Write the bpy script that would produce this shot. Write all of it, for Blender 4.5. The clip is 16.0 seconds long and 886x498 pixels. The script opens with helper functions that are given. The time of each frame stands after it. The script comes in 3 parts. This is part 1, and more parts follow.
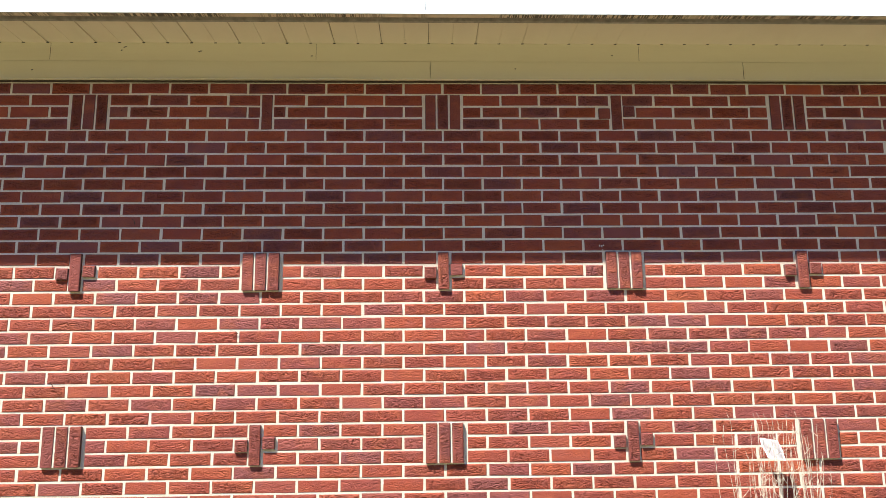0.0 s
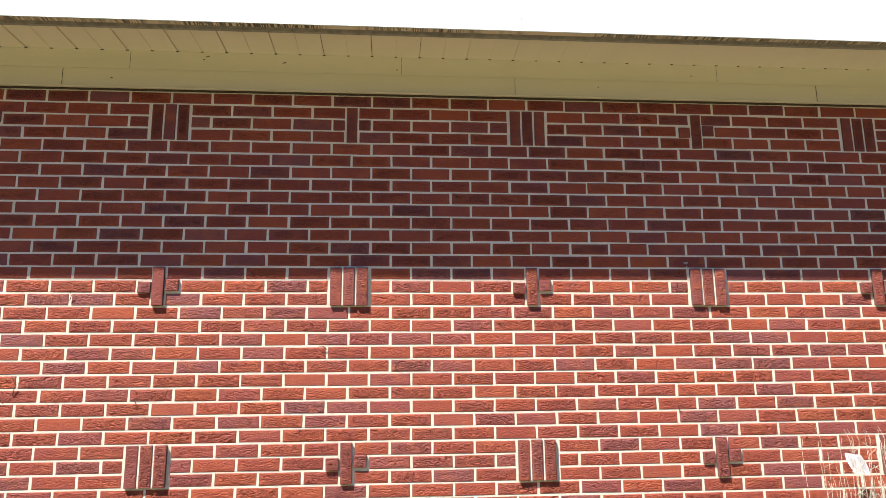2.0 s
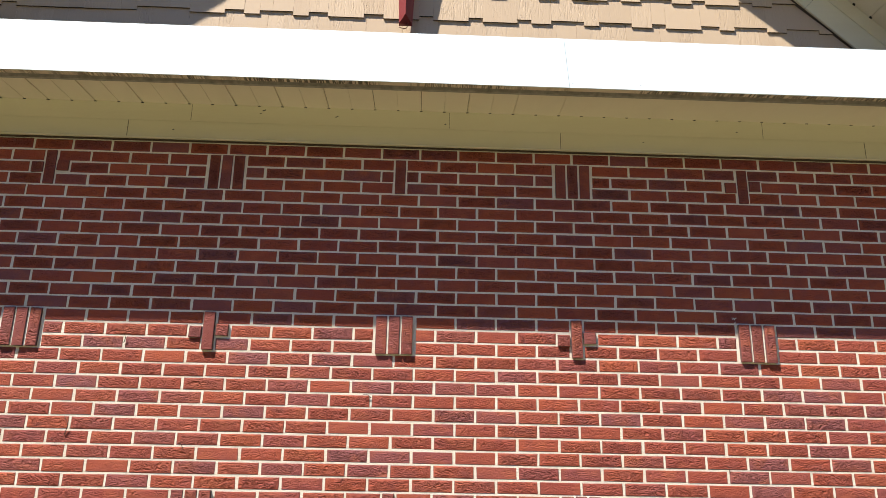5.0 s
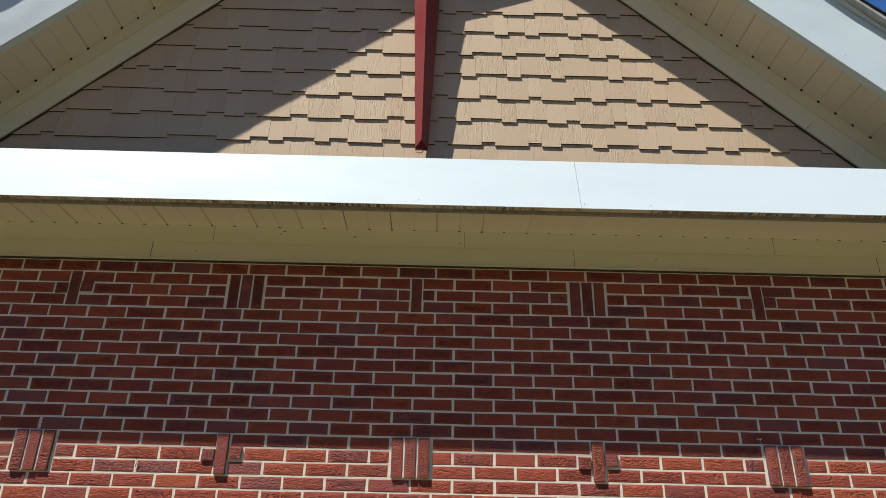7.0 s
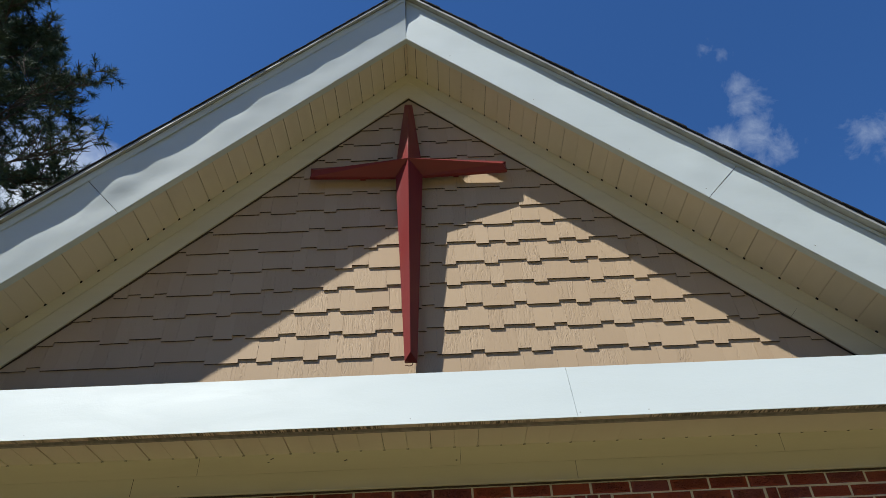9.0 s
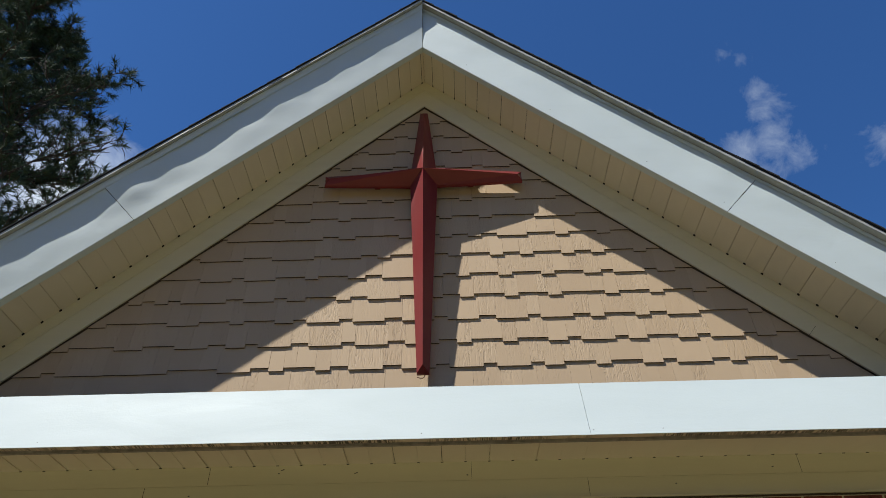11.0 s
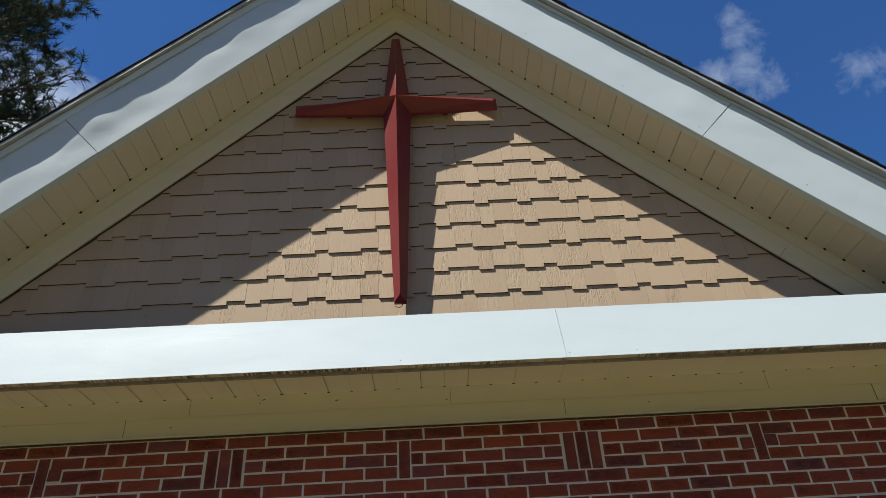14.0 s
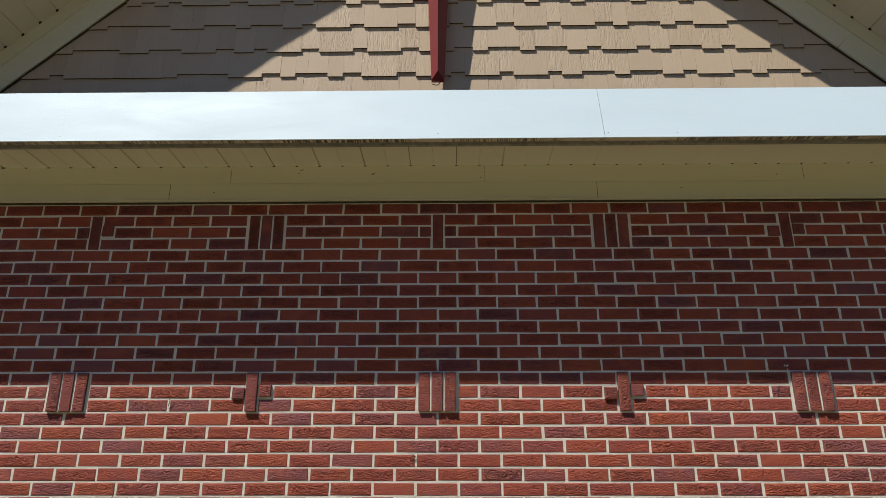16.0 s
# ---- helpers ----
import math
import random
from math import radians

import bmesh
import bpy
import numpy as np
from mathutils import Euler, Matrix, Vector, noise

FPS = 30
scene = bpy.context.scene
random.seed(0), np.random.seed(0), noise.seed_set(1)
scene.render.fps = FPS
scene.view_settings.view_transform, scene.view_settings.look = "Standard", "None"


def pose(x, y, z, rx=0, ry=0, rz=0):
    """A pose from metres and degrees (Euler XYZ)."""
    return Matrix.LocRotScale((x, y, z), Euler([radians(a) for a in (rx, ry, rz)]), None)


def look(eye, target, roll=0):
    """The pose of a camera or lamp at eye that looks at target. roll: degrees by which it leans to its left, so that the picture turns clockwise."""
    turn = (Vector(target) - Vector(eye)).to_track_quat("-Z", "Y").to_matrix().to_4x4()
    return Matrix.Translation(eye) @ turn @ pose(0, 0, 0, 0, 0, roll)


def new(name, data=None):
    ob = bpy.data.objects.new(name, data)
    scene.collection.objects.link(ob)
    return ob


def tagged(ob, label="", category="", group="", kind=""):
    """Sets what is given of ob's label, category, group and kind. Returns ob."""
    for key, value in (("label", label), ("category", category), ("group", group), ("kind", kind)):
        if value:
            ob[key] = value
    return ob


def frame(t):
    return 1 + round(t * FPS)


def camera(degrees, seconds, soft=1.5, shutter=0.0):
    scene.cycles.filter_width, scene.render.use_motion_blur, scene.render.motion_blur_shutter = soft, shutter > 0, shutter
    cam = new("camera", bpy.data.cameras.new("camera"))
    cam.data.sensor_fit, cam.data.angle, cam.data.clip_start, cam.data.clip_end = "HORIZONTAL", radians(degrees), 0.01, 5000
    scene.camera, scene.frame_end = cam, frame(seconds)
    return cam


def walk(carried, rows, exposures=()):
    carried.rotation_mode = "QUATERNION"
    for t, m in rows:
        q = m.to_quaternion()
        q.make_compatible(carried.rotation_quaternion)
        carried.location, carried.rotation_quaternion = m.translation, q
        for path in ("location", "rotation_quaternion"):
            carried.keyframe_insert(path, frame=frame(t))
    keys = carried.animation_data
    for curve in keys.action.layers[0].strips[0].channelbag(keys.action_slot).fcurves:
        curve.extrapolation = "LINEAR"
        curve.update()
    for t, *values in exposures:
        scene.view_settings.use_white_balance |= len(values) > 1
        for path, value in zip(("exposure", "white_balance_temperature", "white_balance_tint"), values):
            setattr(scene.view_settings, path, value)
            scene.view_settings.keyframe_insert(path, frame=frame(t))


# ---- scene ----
cam = camera(65.9, 16.0, soft=0.65)
PATH = [
    (0, (0.859, -3.574, 1.455), (0.911, -1.602, 1.784), -0.5),
    (0.5, (0.656, -3.601, 1.489), (0.65, -1.646, 1.911), 2.2),
    (1, (0.466, -3.521, 1.463), (0.494, -1.569, 1.897), -3.1),
    (1.5, (0.333, -3.48, 1.466), (0.368, -1.529, 1.905), -0.8),
    (2, (0.215, -3.532, 1.465), (0.366, -1.573, 1.836), -0.5),
    (2.5, (0.129, -3.563, 1.495), (0.156, -1.599, 1.874), -0.0),
    (3, (0.124, -3.56, 1.506), (0.262, -1.6, 1.879), -2.8),
    (3.5, (0.155, -3.565, 1.451), (0.252, -1.619, 1.903), -1.3),
    (3.7, (0.157, -3.572, 1.464), (0.195, -1.632, 1.948), -0.4),
    (5.8, (0.122, -3.558, 1.417), (0.17, -1.635, 1.965), 2.2),
    (6, (0.102, -3.559, 1.405), (0.093, -1.652, 2.006), 2.3),
    (6.5, (0.111, -3.588, 1.452), (0.066, -1.72, 2.166), 2.3),
    (7, (0.123, -3.612, 1.509), (0.133, -1.781, 2.315), 1.2),
    (7.5, (0.162, -3.656, 1.61), (0.155, -1.921, 2.607), -0.7),
    (8, (0.154, -3.688, 1.644), (0.161, -2.055, 2.799), -1.9),
    (8.5, (0.16, -3.678, 1.655), (0.191, -2.117, 2.905), -3.0),
    (11, (0.168, -3.698, 1.728), (0.153, -2.147, 2.991), -1.1),
    (11.5, (0.139, -3.687, 1.731), (0.153, -2.116, 2.969), -1.5),
    (12, (0.14, -3.735, 1.701), (0.126, -2.169, 2.945), -0.9),
    (12.5, (0.139, -3.727, 1.697), (0.115, -2.172, 2.955), -1.1),
    (13, (0.11, -3.657, 1.694), (0.104, -2.077, 2.921), -1.5),
    (13.5, (0.166, -3.672, 1.696), (0.162, -2.095, 2.926), -1.7),
    (14, (0.158, -3.658, 1.72), (0.211, -1.992, 2.825), -3.5),
    (14.5, (0.192, -3.63, 1.701), (0.165, -1.889, 2.685), -1.3),
    (15, (0.18, -3.606, 1.653), (0.098, -1.816, 2.542), -0.2),
    (15.5, (0.139, -3.569, 1.572), (0.117, -1.724, 2.344), -0.4),
    (16, (0.081, -3.566, 1.518), (0.053, -1.669, 2.151), -0.0),
]
walk(cam, [(t, look(eye, target, roll)) for t, eye, target, roll in PATH],
     [(0, 1.63, 6500, 10), (2.5, 1.55, 6500, 10), (3.5, 1.53, 6500, 10), (5.8, 1.06, 6400, 8.5), (7, 0.70, 6330, 7), (8.5, 0.52, 6380, 6), (11, 0.47, 6400, 6), (13.5, 0.46, 6400, 6),
      (14.5, 0.50, 6300, 6), (16, 0.46, 6150, 6)])

# ---- light ----
SUN_WAY = Vector((-0.538, -0.400, 1.165)).normalized()
sun = new("sun", bpy.data.lights.new("sun", "SUN"))
sun.data.energy, sun.data.angle, sun.data.color = 4.8, radians(0.53), (1.0, 0.95, 0.88)
sun.matrix_world = look(SUN_WAY * 30, (0, 0, 0))

CLOUDS = [((0.405, 0.572, 0.714), 0.026, 0.62), ((0.417, 0.588, 0.693), 0.036, 0.80), ((0.424, 0.600, 0.679), 0.036, 0.78),
          ((0.394, 0.630, 0.669), 0.048, 0.74), ((0.429, 0.620, 0.657), 0.052, 0.74), ((0.450, 0.619, 0.644), 0.040, 0.68),
          ((0.366, 0.543, 0.756), 0.022, 0.50), ((0.384, 0.543, 0.747), 0.022, 0.50), ((0.284, 0.618, 0.733), 0.022, 0.38),
          ((0.545, 0.568, 0.617), 0.046, 0.66), ((-0.490, 0.625, 0.608), 0.100, 2.3), ((-0.440, 0.612, 0.657), 0.034, 1.2)]


def make_world():
    world = bpy.data.worlds.new("sky")
    scene.world = world
    world.use_nodes = True
    nt = world.node_tree
    nt.nodes.clear()
    add = nt.nodes.new
    out, bg, sky = add("ShaderNodeOutputWorld"), add("ShaderNodeBackground"), add("ShaderNodeTexSky")
    sky.sky_type, sky.sun_disc = "NISHITA", False
    sky.sun_elevation = math.asin(SUN_WAY.z)
    sky.sun_rotation = math.atan2(SUN_WAY.x, SUN_WAY.y)
    sky.air_density, sky.dust_density, sky.ozone_density = 1.0, 0.25, 3.0
    co = add("ShaderNodeTexCoord")
    wisps = add("ShaderNodeTexNoise")
    wisps.inputs["Scale"].default_value, wisps.inputs["Detail"].default_value = 26.0, 9.0
    wisps.inputs["Roughness"].default_value, wisps.inputs["Distortion"].default_value = 0.62, 0.35
    nt.links.new(co.outputs["Generated"], wisps.inputs["Vector"])
    total = None
    for way, size, weight in CLOUDS:
        off = add("ShaderNodeVectorMath")
        off.operation = "DISTANCE"
        nt.links.new(co.outputs["Generated"], off.inputs[0])
        off.inputs[1].default_value = Vector(way).normalized()
        near = add("ShaderNodeMapRange")
        near.inputs["From Min"].default_value, near.inputs["From Max"].default_value = 0.0, size * 1.42
        near.inputs["To Min"].default_value, near.inputs["To Max"].default_value = weight, 0.0
        nt.links.new(off.outputs["Value"], near.inputs["Value"])
        if total is None:
            total = near.outputs[0]
        else:
            mx = add("ShaderNodeMath")
            mx.operation = "MAXIMUM"
            nt.links.new(total, mx.inputs[0])
            nt.links.new(near.outputs[0], mx.inputs[1])
            total = mx.outputs[0]
    shape = add("ShaderNodeMath")
    shape.operation = "MULTIPLY_ADD"
    nt.links.new(wisps.outputs[0], shape.inputs[0])
    shape.inputs[1].default_value, shape.inputs[2].default_value = 1.25, -1.00
    both = add("ShaderNodeMath")
    both.operation = "ADD"
    nt.links.new(shape.outputs[0], both.inputs[0])
    nt.links.new(total, both.inputs[1])
    amount = add("ShaderNodeMath")
    amount.operation, amount.use_clamp = "MULTIPLY", True
    nt.links.new(both.outputs[0], amount.inputs[0])
    amount.inputs[1].default_value = 0.48
    mix = add("ShaderNodeMix")
    mix.data_type = "RGBA"
    nt.links.new(amount.outputs[0], mix.inputs["Factor"])
    tone = add("ShaderNodeMix")
    tone.data_type, tone.blend_type = "RGBA", "MULTIPLY"
    tone.inputs["Factor"].default_value = 1.0
    tone.inputs[7].default_value = SKY_TONE
    nt.links.new(sky.outputs[0], tone.inputs[6])
    nt.links.new(tone.outputs[2], mix.inputs[6])
    mix.inputs[7].default_value = (12.0, 12.8, 13.6, 1)
    nt.links.new(mix.outputs[2], bg.inputs["Color"])
    bg.inputs["Strength"].default_value = 0.055
    nt.links.new(bg.outputs[0], out.inputs["Surface"])


SKY_TONE = (0.56, 0.97, 1.52, 1)
make_world()


# ---- materials ----
class Mat:
    """A small builder for node materials."""

    def __init__(self, name, rough=0.7, metal=0.0, spec=0.4):
        self.mat = bpy.data.materials.new(name)
        self.mat.use_nodes = True
        self.nt = self.mat.node_tree
        self.bsdf = self.nt.nodes["Principled BSDF"]
        self.set("Roughness", rough), self.set("Metallic", metal), self.set("Specular IOR Level", spec)
        self.place = self.add("ShaderNodeNewGeometry").outputs["Position"]

    def add(self, kind):
        return self.nt.nodes.new(kind)

    def set(self, socket, value):
        if hasattr(value, "is_output"):
            self.nt.links.new(value, self.bsdf.inputs[socket])
        else:
            self.bsdf.inputs[socket].default_value = value

    def feed(self, socket, value):
        if hasattr(value, "is_output"):
            self.nt.links.new(value, socket)
        else:
            socket.default_value = value

    def noise(self, scale, detail=4.0, rough=0.55, distort=0.0, stretch=(1, 1, 1), shift=None):
        m = self.add("ShaderNodeMapping")
        m.inputs["Scale"].default_value = stretch
        self.nt.links.new(self.place, m.inputs["Vector"])
        if shift is not None:
            self.nt.links.new(shift, m.inputs["Location"])
        n = self.add("ShaderNodeTexNoise")
        self.nt.links.new(m.outputs[0], n.inputs["Vector"])
        for key, v in (("Scale", scale), ("Detail", detail), ("Roughness", rough), ("Distortion", distort)):
            n.inputs[key].default_value = v
        return n.outputs[0]

    def math(self, op, a, b=0.0, c=0.0, clamp=False):
        n = self.add("ShaderNodeMath")
        n.operation, n.use_clamp = op, clamp
        for s, v in zip(n.inputs, (a, b, c)):
            self.feed(s, v)
        return n.outputs[0]

    def span(self, value, a, b, lo=0.0, hi=1.0):
        n = self.add("ShaderNodeMapRange")
        for key, v in (("Value", value), ("From Min", a), ("From Max", b), ("To Min", lo), ("To Max", hi)):
            self.feed(n.inputs[key], v)
        return n.outputs[0]

    def mix(self, f, a, b):
        n = self.add("ShaderNodeMix")
        n.data_type = "RGBA"
        self.feed(n.inputs["Factor"], f)
        for s, v in ((n.inputs[6], a), (n.inputs[7], b)):
            self.feed(s, (*v, 1) if isinstance(v, tuple) and len(v) == 3 else v)
        return n.outputs[2]

    def ramp(self, f, stops):
        n = self.add("ShaderNodeValToRGB")
        e = n.color_ramp.elements
        while len(e) < len(stops):
            e.new(0.5)
        for el, (at, col) in zip(e, stops):
            el.position, el.color = at, (*col, 1)
        self.feed(n.inputs[0], f)
        return n.outputs[0]

    def luck(self):
        """A number for each piece, whether an object of its own or an island of a joined mesh."""
        a, b = self.add("ShaderNodeObjectInfo").outputs["Random"], self.add("ShaderNodeNewGeometry").outputs["Random Per Island"]
        return self.math("FRACT", self.math("ADD", a, self.math("MULTIPLY", b, 7.31)))

    def bump(self, height, metres, strength=1.0):
        n = self.add("ShaderNodeBump")
        n.inputs["Distance"].default_value, n.inputs["Strength"].default_value = metres, strength
        self.nt.links.new(height, n.inputs["Height"])
        self.set("Normal", n.outputs[0])

    def done(self, color):
        self.set("Base Color", (*color, 1) if isinstance(color, tuple) else color)
        return self.mat


def brick_material(name="rug_face_brick", tone=None):
    m = Mat(name, 0.82, spec=0.25)
    luck = m.luck()
    uv = m.add("ShaderNodeUVMap").outputs[0]
    sep = m.add("ShaderNodeSeparateXYZ")
    m.nt.links.new(uv, sep.inputs[0])
    # distance to the rim of the face, 0 at the rim
    du = m.math("MINIMUM", sep.outputs[0], m.math("SUBTRACT", 1.0, sep.outputs[0]))
    dv = m.math("MINIMUM", sep.outputs[1], m.math("SUBTRACT", 1.0, sep.outputs[1]))
    wob = m.noise(60, 3)
    edge = m.math("MINIMUM", m.span(du, 0.012, 0.14), m.span(m.math("ADD", dv, m.math("MULTIPLY_ADD", wob, 0.12, -0.06)), 0.04, 0.26))
    comb = m.add("ShaderNodeCombineXYZ")
    for s, k in zip(comb.inputs, (3.1, 5.7, 9.3)):
        m.feed(s, m.math("MULTIPLY", luck, k))
    fold = m.noise(40, 2.2, 0.5, 1.7, (0.66, 1, 1.25), comb.outputs[0])
    fold = m.math("SUBTRACT", 0.55, m.math("ABSOLUTE", m.math("MULTIPLY_ADD", fold, 4.4, -2.2)))
    grit = m.noise(420, 3)
    depth = m.span(m.math("FRACT", m.math("MULTIPLY", luck, 17.7)), 0, 1, 0.08, 1.0)
    h = m.math("MULTIPLY", m.math("MULTIPLY", fold, edge), depth)
    m.bump(m.math("ADD", h, m.math("MULTIPLY", grit, 0.06)), 0.0175, 1.0)
    body = m.ramp(luck, [(0.0, (0.385, 0.086, 0.038)), (0.14, (0.32, 0.066, 0.036)), (0.30, (0.29, 0.062, 0.041)), (0.46, (0.35, 0.073, 0.036)),
                         (0.60, (0.265, 0.064, 0.052)), (0.74, (0.235, 0.078, 0.075)), (0.86, (0.31, 0.075, 0.049)), (1.0, (0.36, 0.078, 0.036))])
    if tone:
        body = m.mix(0.7, body, tone)
    warm = m.noise(9, 3, 0.5, 0.0, (1, 1, 1.6), comb.outputs[0])
    body = m.mix(m.span(warm, 0.50, 0.72, 0, 0.55), body, (0.41, 0.112, 0.050))
    body = m.mix(m.span(warm, 0.46, 0.28, 0, 0.40), body, (0.27, 0.086, 0.073))
    blotch = m.noise(14, 5, 0.6)
    body = m.mix(m.span(blotch, 0.42, 0.72, 0, 0.35), body, (0.19, 0.052, 0.042))
    body = m.mix(m.span(m.noise(180, 2), 0.55, 0.8, 0, 0.35), body, (0.42, 0.15, 0.09))
    rim = m.math("MINIMUM", m.span(du, 0.0, 0.018), m.span(dv, 0.0, 0.065))
    body = m.mix(m.span(rim, 0.25, 1.0, 0.78, 0.0), body, (0.095, 0.055, 0.050))
    return m.done(body)


def mortar_material():
    m = Mat("cream_mortar", 0.92, spec=0.2)
    a, b = m.noise(9, 5, 0.6), m.noise(150, 4)
    col = m.ramp(a, [(0.3, (0.67, 0.575, 0.45)), (0.55, (0.76, 0.67, 0.535)), (0.75, (0.81, 0.735, 0.60))])
    m.bump(m.math("ADD", b, m.math("MULTIPLY", a, 0.6)), 0.004, 0.8)
    return m.done(col)


def painted(name, color, dirt, rough=0.5, streak=(1, 1, 1), amount=0.3, bump=0.0008, wave=0.0):
    m = Mat(name, rough, spec=0.4)
    a, b = m.noise(3.0, 6, 0.65, 0.4, streak), m.noise(90, 3)
    col = m.mix(m.span(a, 0.45, 0.78, 0, amount), color, dirt)
    col = m.mix(m.span(b, 0.55, 0.8, 0, amount * 0.25), col, dirt)
    m.set("Roughness", m.span(a, 0.3, 0.8, rough - 0.08, rough + 0.14))
    h = m.math("ADD", m.math("MULTIPLY", b, 0.25), m.math("MULTIPLY", a, wave))
    m.bump(h, bump)
    return m.done(col)


def shingle_material():
    m = Mat("tan_shingle_paint", 0.72, spec=0.3)
    luck = m.luck()
    comb = m.add("ShaderNodeCombineXYZ")
    for s, k in zip(comb.inputs, (11.0, 7.0, 23.0)):
        m.feed(s, m.math("MULTIPLY", luck, k))
    grain = m.noise(15, 2.5, 0.5, 1.2, (2.2, 1, 0.28), comb.outputs[0])
    lines = m.math("ABSOLUTE", m.math("SINE", m.math("MULTIPLY", grain, 15.0)))
    lines = m.math("POWER", lines, 0.55)
    deep = m.span(m.math("FRACT", m.math("MULTIPLY", luck, 13.3)), 0, 1, 0.05, 1.0)
    m.bump(m.math("MULTIPLY", lines, deep), 0.0016, 0.9)
    stain = m.noise(2.2, 6, 0.6, 0.3, (1, 1, 0.5))
    col = m.ramp(luck, [(0.0, (0.50, 0.365, 0.235)), (0.5, (0.52, 0.385, 0.25)), (1.0, (0.545, 0.405, 0.265))])
    col = m.mix(m.span(stain, 0.5, 0.8, 0, 0.35), col, (0.44, 0.32, 0.21))
    return m.done(col)


def cross_material():
    m = Mat("oxide_red_metal_paint", 0.42, spec=0.45)
    a, b = m.noise(4, 6, 0.6, 0.3, (1, 1, 0.4)), m.noise(260, 2)
    col = m.mix(m.span(a, 0.4, 0.75, 0, 0.5), (0.195, 0.023, 0.023), (0.150, 0.020, 0.022))
    col = m.mix(m.span(b, 0.66, 0.8, 0, 0.3), col, (0.30, 0.10, 0.09))
    m.set("Roughness", m.span(a, 0.3, 0.8, 0.34, 0.55))
    m.bump(m.math("ADD", m.math("MULTIPLY", b, 0.1), a), 0.002, 0.5)
    return m.done(col)


def roofing_material():
    m = Mat("black_asphalt_shingle", 0.95, spec=0.2)
    a = m.noise(400, 2)
    m.bump(a, 0.003)
    return m.done(m.ramp(a, [(0.35, (0.012, 0.013, 0.016)), (0.65, (0.05, 0.05, 0.055))]))


def lawn_material():
    m = Mat("mown_lawn", 0.9, spec=0.2)
    a, b = m.noise(0.6, 6, 0.6), m.noise(45, 5, 0.7)
    col = m.ramp(a, [(0.3, (0.15, 0.135, 0.072)), (0.55, (0.21, 0.182, 0.108)), (0.75, (0.285, 0.242, 0.15))])
    col = m.mix(m.span(b, 0.4, 0.7, 0, 0.6), col, (0.12, 0.11, 0.035))
    m.bump(b, 0.03)
    return m.done(col)


def plain(name, color, rough=0.8, var=0.25, scale=30, bump=0.002, stretch=(1, 1, 1)):
    m = Mat(name, rough, spec=0.3)
    a = m.noise(scale, 5, 0.6, 0.2, stretch)
    m.bump(a, bump)
    dark = tuple(c * (1 - 1.6 * var) for c in color)
    return m.done(m.ramp(a, [(0.3, dark), (0.7, tuple(c * (1 + var) for c in color))]))


def stained_lip_material():
    """Galvanised lip with mildew ticks across it."""
    m = Mat("mildewed_fascia_lip", 0.6, spec=0.3)
    ticks = m.noise(1.0, 2, 0.5, 0.2, (150, 9, 1))
    where = m.noise(2.3, 4, 0.6, 0.0, (1, 0.2, 0.2))
    dark = m.math("MULTIPLY", m.span(ticks, 0.46, 0.52), m.span(where, 0.38, 0.50))
    col = m.mix(dark, (0.60, 0.51, 0.39), (0.10, 0.09, 0.07))
    return m.done(col)


BRICK, MORTAR = brick_material(), mortar_material()
BRICK_END = brick_material("dark_red_brick", (0.20, 0.055, 0.046))
SHINGLE, CROSS, ROOFING, LAWN = shingle_material(), cross_material(), roofing_material(), lawn_material()
WHITE = painted("white_aluminium_coil", (0.60, 0.672, 0.682), (0.51, 0.575, 0.575), 0.55, (0.5, 1, 2), 0.25, 0.0012, 1.0)
SOFFIT = painted("beige_vinyl_soffit", (0.735, 0.660, 0.530), (0.58, 0.52, 0.41), 0.45, (1, 0.6, 1), 0.35)
FRIEZE = painted("cream_aluminium_trim", (0.72, 0.665, 0.475), (0.59, 0.54, 0.365), 0.5, (0.25, 1, 3), 0.4, 0.002, 0.4)
LIP = stained_lip_material()
DRIP = plain("grey_drip_metal", (0.40, 0.41, 0.40), 0.5, 0.12, 8, 0.001)
# brown for the thin shadow lines painted under the friezes
SHADE_LINE = plain("brown_shade_line", (0.075, 0.058, 0.042), 0.8, 0.2)
# dark brown that puts the shade under each shingle into its colour
SHADED_FOOT = plain("shaded_shingle_foot", (0.105, 0.070, 0.044), 0.9, 0.25)
# near-black: trim seams, plus shade of soffit gaps put into the colour
DARK = plain("dark_seam_and_gap_shade", (0.02, 0.017, 0.014), 0.9, 0.2)
NAIL = plain("grey_nail_head", (0.10, 0.095, 0.09), 0.5, 0.2)
BARK = plain("pine_bark", (0.085, 0.060, 0.044), 0.95, 0.4, 12, 0.03, (1, 1, 0.3))
NEEDLE = plain("pine_needles", (0.065, 0.092, 0.046), 0.8, 0.45, 3.0, 0.0)
# for the added, unseen trees that keep low sky off the walls
SKY_SCREEN = plain("dark_green_sky_screen", (0.055, 0.070, 0.028), 0.95, 0.5, 1.2, 0.3)
STRAW = plain("dry_straw_stalk", (0.56, 0.49, 0.38), 0.85, 0.25, 40)
PLASTIC = painted("white_plastic_sheet", (0.80, 0.80, 0.80), (0.55, 0.55, 0.55), 0.35, (1, 1, 1), 0.4, 0.004, 0.6)
WEB = plain("white_cobweb", (0.75, 0.75, 0.72), 0.9, 0.1)
WIRE = plain("rusty_wire", (0.16, 0.07, 0.04), 0.7, 0.3)
PANEL = plain("grey_sheathing", (0.30, 0.28, 0.25), 0.9, 0.2)


# ---- mesh helpers ----
def mesh_of(name, verts, faces, material):
    me = bpy.data.meshes.new(name)
    me.from_pydata([tuple(v) for v in verts], [], faces)
    me.materials.append(material)
    me.update()
    return me


